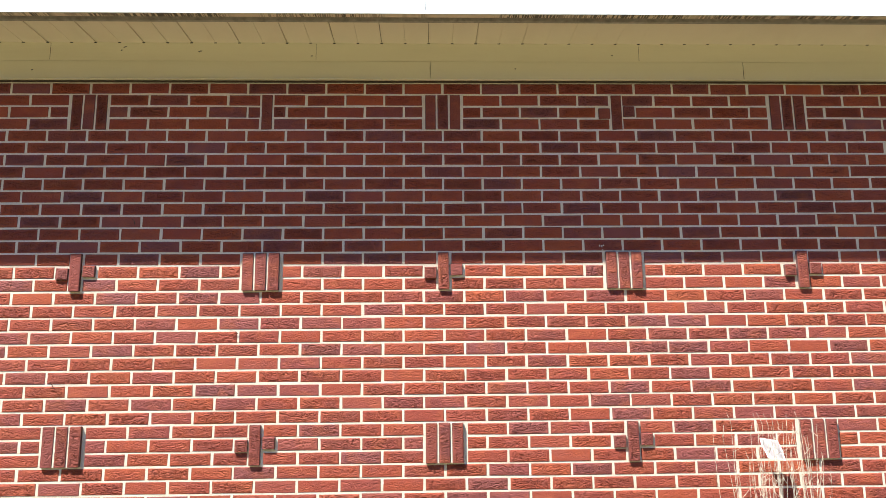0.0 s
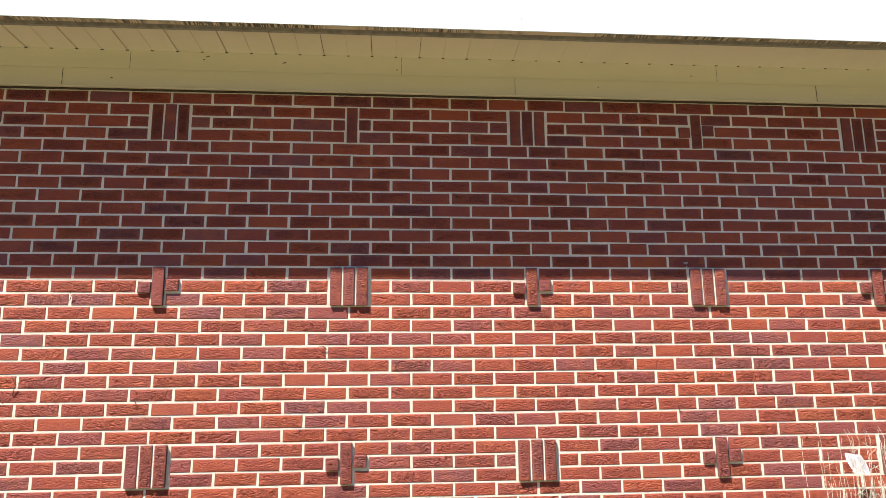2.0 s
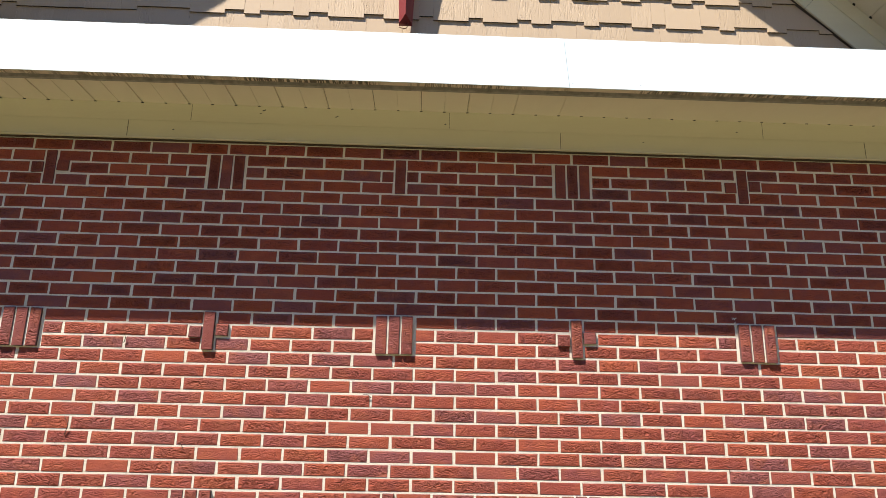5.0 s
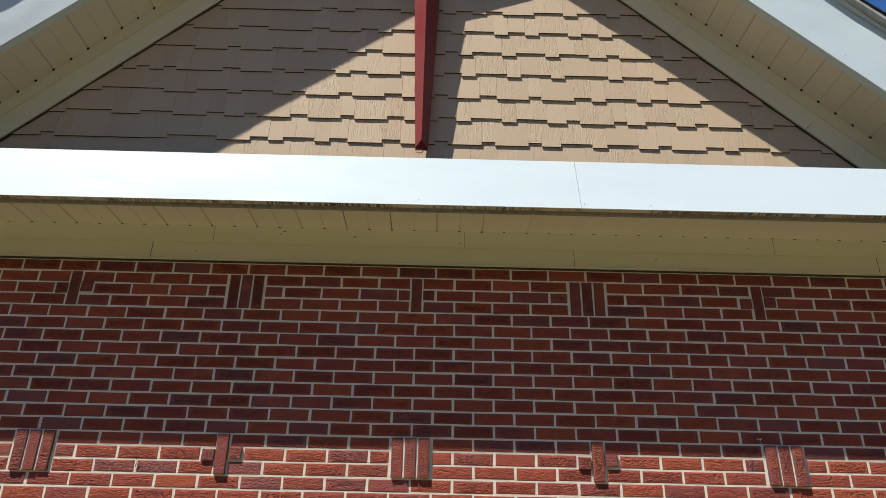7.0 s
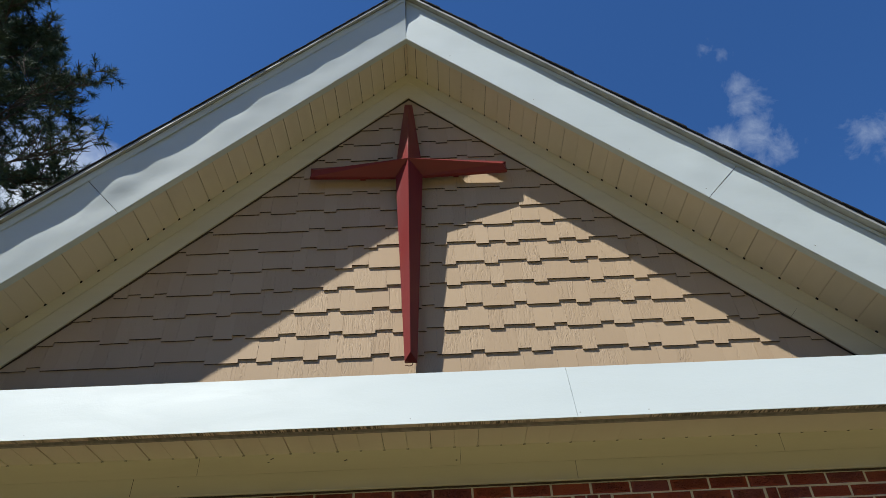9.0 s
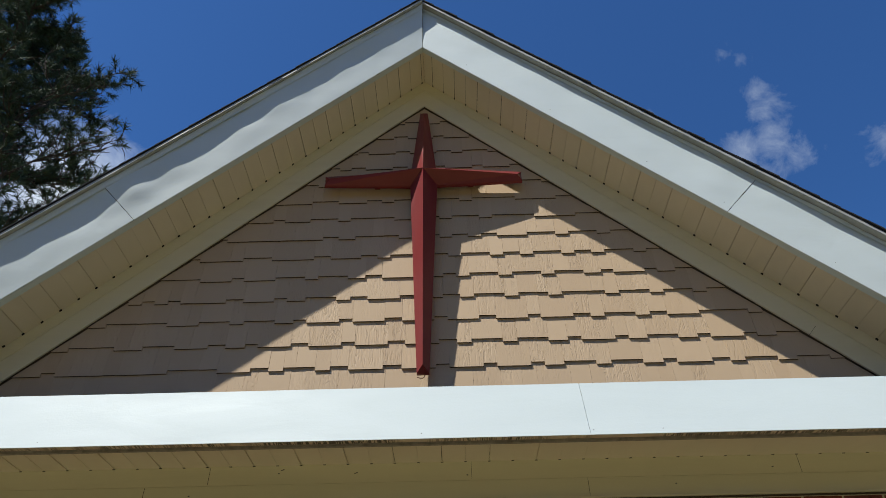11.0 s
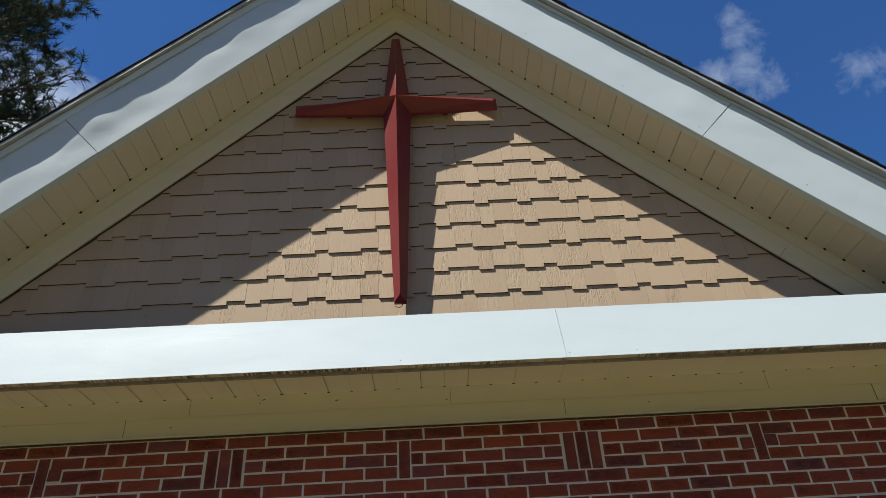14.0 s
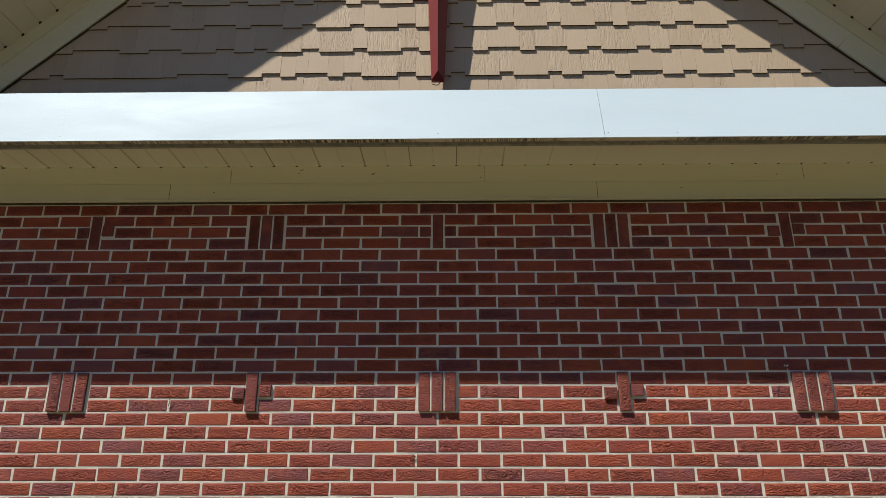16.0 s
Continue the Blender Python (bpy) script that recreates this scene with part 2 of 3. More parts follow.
def part(name, bm, material, parent=None, label=""):
    """Links a bmesh, or a mesh, as one object under a thing or a part."""
    if isinstance(bm, bmesh.types.BMesh):
        bmesh.ops.recalc_face_normals(bm, faces=bm.faces)
        me = bpy.data.meshes.new(name)
        bm.to_mesh(me)
        bm.free()
        me.materials.append(material)
    else:
        me = bm
    ob = new(name, me)
    if parent is not None:
        ob.parent = parent
    return tagged(ob, label=label) if label else ob


def prism(poly, y0, y1, bevel=0.0):
    """A polygon in the xz plane, drawn out from y0 to y1."""
    bm = bmesh.new()
    a = [bm.verts.new((x, y0, z)) for x, z in poly]
    b = [bm.verts.new((x, y1, z)) for x, z in poly]
    n = len(poly)
    bm.faces.new(a), bm.faces.new(b[::-1])
    for i in range(n):
        bm.faces.new((a[i], b[i], b[(i + 1) % n], a[(i + 1) % n]))
    if bevel:
        bmesh.ops.bevel(bm, geom=list(bm.edges), offset=bevel, segments=2, profile=0.6, affect="EDGES")
    return bm


def block(x0, x1, y0, y1, z0, z1, bevel=0.0):
    return prism([(x0, z0), (x1, z0), (x1, z1), (x0, z1)], y0, y1, bevel)


def structure(name, bm, material, label, category):
    return tagged(part(name, bm, material), label=label, category=category, kind="structure")


# ---- measures of the place ----
PITCH, COURSE, TOP = 0.2127, 0.0675, 2.98      # brick module, course height, top joint of the first course
COLUMN = 4.5 * PITCH
HALF = 4.25                                     # half of the wall's width
FACE_Y, WALL_Y = -0.400, 0.0                    # front of the fascias, face of the walls
SLOPE = {-1: 0.972, 1: 0.959}
A_SOFFIT, A_FRIEZE, A_FASCIA0, A_FASCIA1, A_ROOF = 6.585, 6.255, 6.555, 7.090, 7.135


def rake(side, apex, x):
    return apex - SLOPE[side] * abs(x)


# ---- ground ----
bm = bmesh.new()
bmesh.ops.create_grid(bm, x_segments=24, y_segments=24, size=900)
structure("ground", bm, LAWN, "mown green and straw coloured lawn reaching the horizon", "lawn")


def sky_screen():
    # closes the place behind the lawn; added unseen to block low sky light
    bm = bmesh.new()
    n, rows = 120, []
    for j in range(7):
        row = []
        for i in range(n + 1):
            a = math.pi * (0.92 + 1.16 * i / n)
            rough = noise.noise(Vector((i * 0.33, j * 0.7, 0))) + 0.6 * noise.noise(Vector((i * 0.9, j * 1.3, 4)))
            d, h = 30 + 1.6 * rough + 0.5 * j, (15 + 2.6 * noise.noise(Vector((i * 0.21, 7, 1))) + 1.2 * noise.noise(Vector((i * 0.8, 2, 1)))) * (1 - (1 - j / 6) ** 1.2)
            row.append(bm.verts.new((d * math.cos(a), -3 + d * math.sin(a), h)))
        rows.append(row)
    for j in range(6):
        for i in range(n):
            bm.faces.new((rows[j][i], rows[j][i + 1], rows[j + 1][i + 1], rows[j + 1][i]))
    structure("backdrop", bm, SKY_SCREEN, "added dark green tree line, out of view, that blocks low sky light", "trees")


sky_screen()

# ---- brick wall ----
wall_front = structure("wall_front", block(-HALF, HALF, 0.0008, 0.20, -0.1, 3.02), MORTAR,
                       "red rug-face brick wall with cream mortar and projecting brick ornaments", "brick wall")
for side in (-1, 1):
    structure("wall_side", block(min(side * HALF, side * (HALF - 0.2)), max(side * HALF, side * (HALF - 0.2)), 0.204, 9.0, -0.1, 3.02),
              MORTAR, "side wall of the brick building in the shade", "wall")
structure("wall_back", block(-HALF, HALF, 9.004, 9.2, -0.1, 3.02), MORTAR, "back wall of the brick building", "wall")


def brick_data(w, h, rng, depth=0.03, rim=0.0035):
    """Vertices, faces and face uvs of one brick, its face in the plane y = 0 and its middle at the origin."""
    j = lambda: rng.uniform(-0.0011, 0.0011)
    corners = [(-w / 2 + j(), -h / 2 + j()), (w / 2 + j(), -h / 2 + j()), (w / 2 + j(), h / 2 + j()), (-w / 2 + j(), h / 2 + j())]
    inner = [(x * (1 - 2 * rim / w), z * (1 - 2 * rim / h)) for x, z in corners]
    v = [(x, depth, z) for x, z in corners] + [(x, 0.0024, z) for x, z in corners] + [(x, rng.uniform(-0.0002, 0.0002), z) for x, z in inner]
    f = [(8, 9, 10, 11)] + [(4 + i, 4 + (i + 1) % 4, 8 + (i + 1) % 4, 8 + i) for i in range(4)]
    f += [(i, (i + 1) % 4, 4 + (i + 1) % 4, 4 + i) for i in range(4)]
    return v, f, [(x / w + 0.5, z / h + 0.5) for x, _, z in v]


def brick_mesh(name, w, h, rng, depth=0.03):
    v, f, uvs = brick_data(w, h, rng, depth)
    me = mesh_of(name, v, f, BRICK)
    layer = me.uv_layers.new(name="face")
    for loop in me.loops:
        layer.data[loop.index].uv = uvs[loop.vertex_index]
    return me


rng = random.Random(11)
JOINT, BED_JOINT = 0.0099, 0.0072               # upright and level joints
LONG, HIGH = PITCH - JOINT, COURSE - BED_JOINT
ROWS = (1, 14, 27)                              # first course of each row of ornaments


def brick_spans():
    """All stretchers of the wall: course, x from, x to, with the ornaments left out."""
    spans = []
    for k in range(45):
        shift = 0.5 * PITCH if k % 2 == 0 else 0.0
        row = next((r for r in ROWS if r <= k <= r + 2), None)
        cuts = []
        if row is not None:
            n = ROWS.index(row)
            for c in range(-3, 4):
                triple = (c + n) % 2 != 0
                if triple:
                    cuts.append((c * COLUMN - PITCH / 2, c * COLUMN + PITCH / 2))
                else:
                    wide = 0.5 * PITCH if k == row + 1 else 0.0335
                    cuts.append((c * COLUMN - wide, c * COLUMN + wide))
        x = -18 * PITCH + shift
        while x < HALF:
            a, b = max(x, -HALF), min(x + PITCH, HALF)
            x += PITCH
            if b - a < 0.03:
                continue
            pieces = [(a, b)]
            for c0, c1 in cuts:
                split = []
                for p, q in pieces:
                    split += [s for s in ((p, min(q, c0)), (max(p, c1), q)) if s[1] - s[0] > 0.025]
                pieces = split
            spans += [(k, p, q) for p, q in pieces]
    return spans


FULL = [brick_mesh("brick", LONG, HIGH, rng) for _ in range(6)]
sized = {}
single, joined = [], []
for k, p, q in brick_spans():
    near = abs((p + q) / 2 - 0.15) < 1.08 and 1 <= k <= 29
    (single if near else joined).append((k, p, q))


def course_z(k):
    return TOP - (k + 0.5) * COURSE


def lay_brick(k, p, q):
    w = q - p - JOINT
    if abs(w - LONG) < 0.002:
        me = rng.choice(FULL)
    else:
        key = round(w, 3)
        if key not in sized:
            sized[key] = brick_mesh("brick", w, HIGH, rng)
        me = sized[key]
    ob = part("brick", me, BRICK, wall_front)
    ob.matrix_local = pose((p + q) / 2 + rng.uniform(-0.0014, 0.0014), -0.0007 + rng.uniform(-0.0004, 0.0004), course_z(k) + rng.uniform(-0.0012, 0.0012),
                           rng.uniform(-0.3, 0.3), rng.uniform(-0.35, 0.35), rng.uniform(-0.12, 0.12))


def lay_joined():
    verts, faces, uvs = [], [], []
    for k, p, q in joined:
        v, f, u = brick_data(q - p - JOINT, HIGH, rng)
        n = len(verts)
        dx, dy, dz = (p + q) / 2 + rng.uniform(-0.0014, 0.0014), -0.0007 + rng.uniform(-0.0004, 0.0004), course_z(k) + rng.uniform(-0.0012, 0.0012)
        verts += [(x + dx, y + dy, z + dz) for x, y, z in v]
        faces += [tuple(i + n for i in face) for face in f]
        uvs += u
    me = mesh_of("brickwork", verts, faces, BRICK)
    layer = me.uv_layers.new(name="face")
    for loop in me.loops:
        layer.data[loop.index].uv = uvs[loop.vertex_index]
    ob = part("brickwork", me, BRICK, wall_front)
    tagged(ob, label="red rug-face bricks laid in running bond", kind="stuff")


def ornament_mesh(w, h, proud, rng):
    """A brick that stands proud of the wall: a bevelled box, its face towards -y."""
    bm = block(-w / 2, w / 2, -proud, 0.03, -h / 2, h / 2)
    bmesh.ops.bevel(bm, geom=list(bm.edges), offset=0.0028, segments=2, profile=0.6, affect="EDGES")
    for v in bm.verts:
        v.co += Vector((rng.uniform(-0.0007, 0.0007), rng.uniform(-0.0007, 0.0007), rng.uniform(-0.0007, 0.0007)))
    bmesh.ops.recalc_face_normals(bm, faces=bm.faces)
    layer = bm.loops.layers.uv.new("face")
    for f in bm.faces:
        for loop in f.loops:
            loop[layer].uv = (loop.vert.co.z / h + 0.5, loop.vert.co.x / w + 0.5)
    me = bpy.data.meshes.new("soldier_brick")
    bm.to_mesh(me)
    bm.free()
    me.materials.append(BRICK_END)
    return me


SOLDIER_W, SOLDIER_H = 0.0572, 3 * COURSE - 0.006
SOLDIERS = {p: [ornament_mesh(SOLDIER_W, SOLDIER_H, p, rng) for _ in range(3)] for p in (0.004, 0.0135)}
STUBS = {p: [ornament_mesh(0.064, HIGH, p, rng) for _ in range(2)] for p in (0.003, 0.0105)}
BED = {p: mesh_of("mortar_joint", *(lambda a: ([v for v in a[0]], a[1]))(
    ([(-0.0045, -p, -0.098), (0.0045, -p, -0.098), (0.0045, -p, 0.098), (-0.0045, -p, 0.098),
      (-0.0045, 0.02, -0.098), (0.0045, 0.02, -0.098), (0.0045, 0.02, 0.098), (-0.0045, 0.02, 0.098)],
     [(0, 1, 2, 3), (0, 4, 5, 1), (1, 5, 6, 2), (2, 6, 7, 3), (3, 7, 4, 0), (7, 6, 5, 4)])), MORTAR) for p in (0.001, 0.0095)}


def ornament(c, n):
    zc = TOP - (ROWS[n] + 1.5) * COURSE
    x = c * COLUMN + rng.uniform(-0.004, 0.004)
    proud, stub, bed = (0.004, 0.003, 0.001) if n == 0 else (0.0135, 0.0105, 0.0095)
    if (c + n) % 2:
        for i in (-1, 0, 1):
            ob = part("soldier_brick", rng.choice(SOLDIERS[proud]), BRICK, wall_front)
            ob.matrix_local = pose(x + i * 0.0672, rng.uniform(-0.002, 0.002), zc + rng.uniform(-0.0015, 0.0015), 0, rng.uniform(-0.5, 0.5), rng.uniform(-0.8, 0.8))
        for i in (-0.5, 0.5):
            ob = part("mortar_joint", BED[bed], MORTAR, wall_front)
            ob.matrix_local = pose(x + i * 0.0672, 0.0, zc)
    else:
        ob = part("soldier_brick", rng.choice(SOLDIERS[proud]), BRICK, wall_front)
        ob.matrix_local = pose(x, rng.uniform(-0.002, 0.002), zc, 0, rng.uniform(-0.6, 0.6), 0)
        for i in (-1, 1):
            ob = part("header_brick", rng.choice(STUBS[stub]), BRICK, wall_front)
            ob.matrix_local = pose(x + i * 0.0685, rng.uniform(-0.003, 0.003), zc + 0.006 * i + rng.uniform(-0.005, 0.005), 0, rng.uniform(-2.0, 2.0), rng.uniform(-1.5, 1.5))


# ---- eave: frieze, soffit, fascia, small roof ----
FRIEZE_BOARD = structure("eave_frieze", block(-HALF, HALF, -0.034, 0.003, 2.986, 3.092, 0.003), FRIEZE, "cream aluminium frieze board at the top of the brick wall", "trim")
structure("eave_frieze_upper", block(-HALF, HALF, -0.0325, 0.003, 3.0925, 3.205), FRIEZE, "upper cream aluminium frieze strip under the soffit", "trim")
# dark strip that stands in for the shadow line below the frieze board
structure("frieze_shade_line", block(-HALF, HALF, -0.022, -0.003, 2.9798, 2.9838), SHADE_LINE, "thin dark strip of painted shade between brick wall and frieze", "trim")
structure("frieze_bead", block(-HALF, HALF, -0.041, -0.0345, 2.984, 2.993, 0.002), FRIEZE, "thin cream edge bead along the frieze board", "trim")
for x, z0, z1 in ((-1.174, 3.098, 3.194), (0.265, 3.098, 3.194), (2.05, 3.098, 3.194)):
    ob = part("trim_seam", block(x - 0.0007, x + 0.0007, -0.0335, -0.02, z0, z1), DARK)
    tagged(ob, label="thin dark seam between two lengths of cream trim", category="seam", kind="structure")
for x in (-1.512, 0.891, 2.63):
    ob = part("trim_seam", block(x - 0.0007, x + 0.0007, -0.0362, -0.02, 2.995, 3.090), DARK)
    tagged(ob, label="thin dark seam between two lengths of cream trim", category="seam", kind="structure")

SOFFIT_Z = 3.196
# near-black backing stands in for the shade between the panels
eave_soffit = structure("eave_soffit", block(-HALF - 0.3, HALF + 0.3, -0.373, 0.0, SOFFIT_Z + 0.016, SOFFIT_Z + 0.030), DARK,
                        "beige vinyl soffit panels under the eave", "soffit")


def eave_panels():
    step = 0.1297
    k0 = math.ceil((-HALF - 0.3 + 0.933) / step)
    for k in range(k0, k0 + 70):
        x0 = -0.933 + k * step
        seam = k % 2 == 0
        gap = 0.0014 if seam else 0.0004
        x1 = x0 + step
        gap1 = 0.0004 if seam else 0.0014
        bm = block(x0 + gap, x1 - gap1, -0.373, -0.0275, SOFFIT_Z, SOFFIT_Z + 0.011)
        bmesh.ops.bevel(bm, geom=[e for e in bm.edges if abs(e.verts[0].co.z - SOFFIT_Z) + abs(e.verts[1].co.z - SOFFIT_Z) < 1e-5
                                  and abs(e.verts[0].co.x - e.verts[1].co.x) < 1e-5], offset=0.0008, segments=1, affect="EDGES")
        for v in bm.verts:
            if v.co.x < (x0 + x1) / 2:
                v.co.z += 0.0045 if seam else 0.0015
        part("soffit_panel", bm, SOFFIT, eave_soffit)
        # shade at the groove's open end, put in as a dark tick
        part("groove_end_shade", block(x0 - 0.007, x0 + 0.007, -0.0395, -0.0272, SOFFIT_Z - 0.0015, SOFFIT_Z - 0.0005 + 0.001), DARK, eave_soffit)


eave_panels()


def buckled_strip(name, parent, quad, seed, thick=0.006, amp=0.004, nu=60, nv=8, lean=0.0, fore=0.0, base=0.0, dents=()):
    """A sheet-metal strip between four corners (x, z): bottom left, bottom right, top right, top left; with shallow buckles."""
    bm = bmesh.new()
    (ax, az), (bx, bz), (cx, cz), (dx, dz) = quad
    rows = []
    for layer in (0, 1):
        grid = []
        for j in range(nv + 1):
            v = j / nv
            line = []
            for i in range(nu + 1):
                u = i / nu
                x = (1 - v) * ((1 - u) * ax + u * bx) + v * ((1 - u) * dx + u * cx)
                z = (1 - v) * ((1 - u) * az + u * bz) + v * ((1 - u) * dz + u * cz)
                w = noise.noise(Vector((x * 1.9 + seed, v * 1.3, z * 1.9))) + 0.6 * noise.noise(Vector((x * 5 + seed, v * 2.5, z * 5)))
                push = sum(a * math.exp(-((x - px) ** 2 + (z - pz) ** 2) / (r * r)) for px, pz, r, a in dents)
                line.append(bm.verts.new((x, FACE_Y + base + push - fore * (1 - v) + lean * v + amp * w * (0.35 + v) + layer * thick, z)))
            grid.append(line)
        rows.append(grid)
    for layer, grid in enumerate(rows):
        for j in range(nv):
            for i in range(nu):
                f = (grid[j][i], grid[j][i + 1], grid[j + 1][i + 1], grid[j + 1][i])
                bm.faces.new(f if layer == 0 else f[::-1]).smooth = True
    a, b = rows
    for i in range(nu):
        bm.faces.new((a[0][i], b[0][i], b[0][i + 1], a[0][i + 1]))
        bm.faces.new((a[nv][i], a[nv][i + 1], b[nv][i + 1], b[nv][i]))
    for j in range(nv):
        bm.faces.new((a[j][0], a[j + 1][0], b[j + 1][0], b[j][0]))
        bm.faces.new((a[j][nu], b[j][nu], b[j + 1][nu], a[j + 1][nu]))
    for e in bm.edges:
        e.smooth = all(f.smooth for f in e.link_faces)
    return part(name, bm, WHITE, parent)


E0, E1, E_SEAM = 3.171, 3.493, 0.868
eave_fascia = structure("eave_fascia", block(-HALF - 0.34, HALF + 0.34, FACE_Y + 0.072, FACE_Y + 0.09, E0 + 0.004, E1 - 0.02), PANEL,
                        "white aluminium fascia along the eave with small nail heads", "fascia")
buckled_strip("fascia_sheet", eave_fascia, [(-HALF - 0.35, E0), (E_SEAM - 0.002, E0), (E_SEAM - 0.012, E1), (-HALF - 0.35, E1)], 3.1, amp=0.0016, lean=0.052, fore=0.011)
buckled_strip("fascia_sheet", eave_fascia, [(E_SEAM, E0), (HALF + 0.35, E0), (HALF + 0.35, E1), (E_SEAM - 0.010, E1)], 8.7, amp=0.0016, lean=0.052, fore=0.011)
part("fascia_lip", block(-HALF - 0.35, HALF + 0.35, FACE_Y - 0.004, FACE_Y + 0.026, E0 - 0.0015, E0 + 0.0015), LIP, eave_fascia, "mildew-stained returned lip")
part("soffit_trim", block(-HALF - 0.34, HALF + 0.34, FACE_Y + 0.0225, FACE_Y + 0.0265, E0 + 0.002, SOFFIT_Z + 0.012), SOFFIT, eave_fascia)


def nail(x, y, z, parent):
    bm = bmesh.new()
    bmesh.ops.create_cone(bm, cap_ends=True, segments=8, radius1=0.0034, radius2=0.0028, depth=0.0024, matrix=pose(x, y, z, 90))
    part("nail", bm, NAIL, parent)


for x, z in ((-2.36, 3.196), (-1.97, 3.192), (-1.96, 3.206), (-1.42, 3.19), (-0.99, 3.205), (0.008, 3.209), (0.885, 3.207), (1.238, 3.207), (1.975, 3.205), (2.6, 3.206)):
    nail(x, FACE_Y - 0.0045, z - 0.008, eave_fascia)

# top of the eave, out of view; made dark to limit bounce onto the gable
bm = bmesh.new()
top = [bm.verts.new(v) for v in ((-HALF - 0.36, FACE_Y + 0.062, E1 - 0.004), (HALF + 0.36, FACE_Y + 0.062, E1 - 0.004), (HALF + 0.36, 0.0, E1 + 0.12), (-HALF - 0.36, 0.0, E1 + 0.12))]
low = [bm.verts.new(v.co - Vector((0, 0, 0.006))) for v in top]
bm.faces.new(top), bm.faces.new(low[::-1])
for i in range(4):
    bm.faces.new((top[i], low[i], low[(i + 1) % 4], top[(i + 1) % 4]))
structure("eave_roof", bm, ROOFING, "narrow unseen roof over the eave, dark shingles chosen to cut bounced light", "roof")

structure("low_roof", block(-HALF, HALF, 0.19, 9.3, 3.025, 3.14), ROOFING, "low black roof deck beside the gable", "roof")

# ---- gable wall ----
GW = 3.25
gable_wall = structure("gable_wall", prism([(-GW, 3.025), (GW, 3.025), (GW, rake(1, 6.5, GW)), (0, 6.5), (-GW, rake(-1, 6.5, GW))], 0.012, 0.18), PANEL,
                       "gable wall clad with tan staggered fibre-cement shingles", "gable wall")


def shingle_mesh(w, h, low):
    """A shingle hung from its top edge: thin above, thick at its foot."""
    t0, t1 = 0.002, 0.0145 if low else 0.0136
    v = [(-w / 2, -t1, 0), (w / 2, -t1, 0), (w / 2, -t0, h), (-w / 2, -t0, h), (-w / 2, 0.008, 0), (w / 2, 0.008, 0), (w / 2, 0.008, h), (-w / 2, 0.008, h)]
    f = [(0, 1, 2, 3), (0, 4, 5, 1), (1, 5, 6, 2), (2, 6, 7, 3), (3, 7, 4, 0), (7, 6, 5, 4)]
    me = mesh_of("shingle", v, f, SHINGLE)
    # underside of the foot painted darker, as if in shade
    me.materials.append(SHADED_FOOT)
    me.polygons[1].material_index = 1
    return me


SHINGLE_RUNS = {"w": 0.208, "l": 0.090, "m": 0.119, "H": 0.200, "h": 0.084, "i": 0.112}   # w, l, m hang low; H, h, i high
# each course from the lowest: a start, the runs to its left going outwards, the runs to its right
COURSES = [(0.30, "iwhwilHlH", "lHlHmhwilH"), (0.159, "hwiwilHliwiHl", "whwhmHlHmhwilHmHw"), (0.210, "iwiwhwiwhmiwHl", "lHlHmhwhmHmhwhmH"),
           (0.153, "hwiwhwhmHlHwi", "wiwhwilHliwiHlH"), (0.240, "ilHwilHmhwiw", "lHlHlHhlHlHlHi"), (0.215, "hliwimHlHwhw", "lHlHlHmhwhmHl"),
           (0.455, "HlilHliwiwlH", "lilHlilHlHl"), (0.31, "ilHliHmiwl", "liwHlHlH"), (0.20, "lHmiHlHl", "HliHlwi"), (0.26, "HlHliwH", "liHlwH")]


def hang_shingles():
    r = random.Random(5)
    lap, drop = 0.1735, 0.025
    kinds = {}

    def hang(x0, x1, z0, low):
        mid, w = (x0 + x1) / 2, x1 - x0
        if z0 > rake(1 if mid > 0 else -1, A_FRIEZE + 0.10, mid) or abs(mid) > 2.85:
            return
        key = (round(w, 3), low)
        if key not in kinds:
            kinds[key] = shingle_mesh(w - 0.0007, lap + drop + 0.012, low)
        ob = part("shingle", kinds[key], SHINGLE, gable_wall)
        z = z0 - (drop if low else 0) + r.uniform(-0.0012, 0.0012)
        ob.matrix_local = pose(mid, r.uniform(-0.0006, 0.0006) - (0.0006 if low else 0), z, 0, r.uniform(-0.2, 0.2), 0)

    for c in range(17):
        start, left, right = COURSES[c % len(COURSES)]
        for way, runs in ((1, right), (-1, left)):
            x = start
            for k in range(30):
                run = runs[k] if k < len(runs) else r.choice("wh" if k % 2 else "lH")
                w = SHINGLE_RUNS[run] * r.uniform(0.97, 1.03)
                low = run in "wlm"
                cut = 0.5 if w < 0.15 or r.random() < 0.70 else r.choice((0.38, 0.55, 0.62))
                parts = ((0.0, 1.0),) if cut == 0.5 else ((0.0, cut), (cut, 1.0))
                for f0, f1 in parts:
                    a, b = x + way * w * f0, x + way * w * f1
                    hang(min(a, b), max(a, b), z0=3.650 + c * lap, low=low)
                x += way * w
                if abs(x) > 3:
                    break


# ---- rakes ----
XE = 3.42


def rake_band(side, a0, a1, y0, y1, x0=0.0, x1=XE):
    return prism([(side * x0, rake(side, a0, x0)), (side * x1, rake(side, a0, x1)), (side * x1, rake(side, a1, x1)), (side * x0, rake(side, a1, x0))], y0, y1)


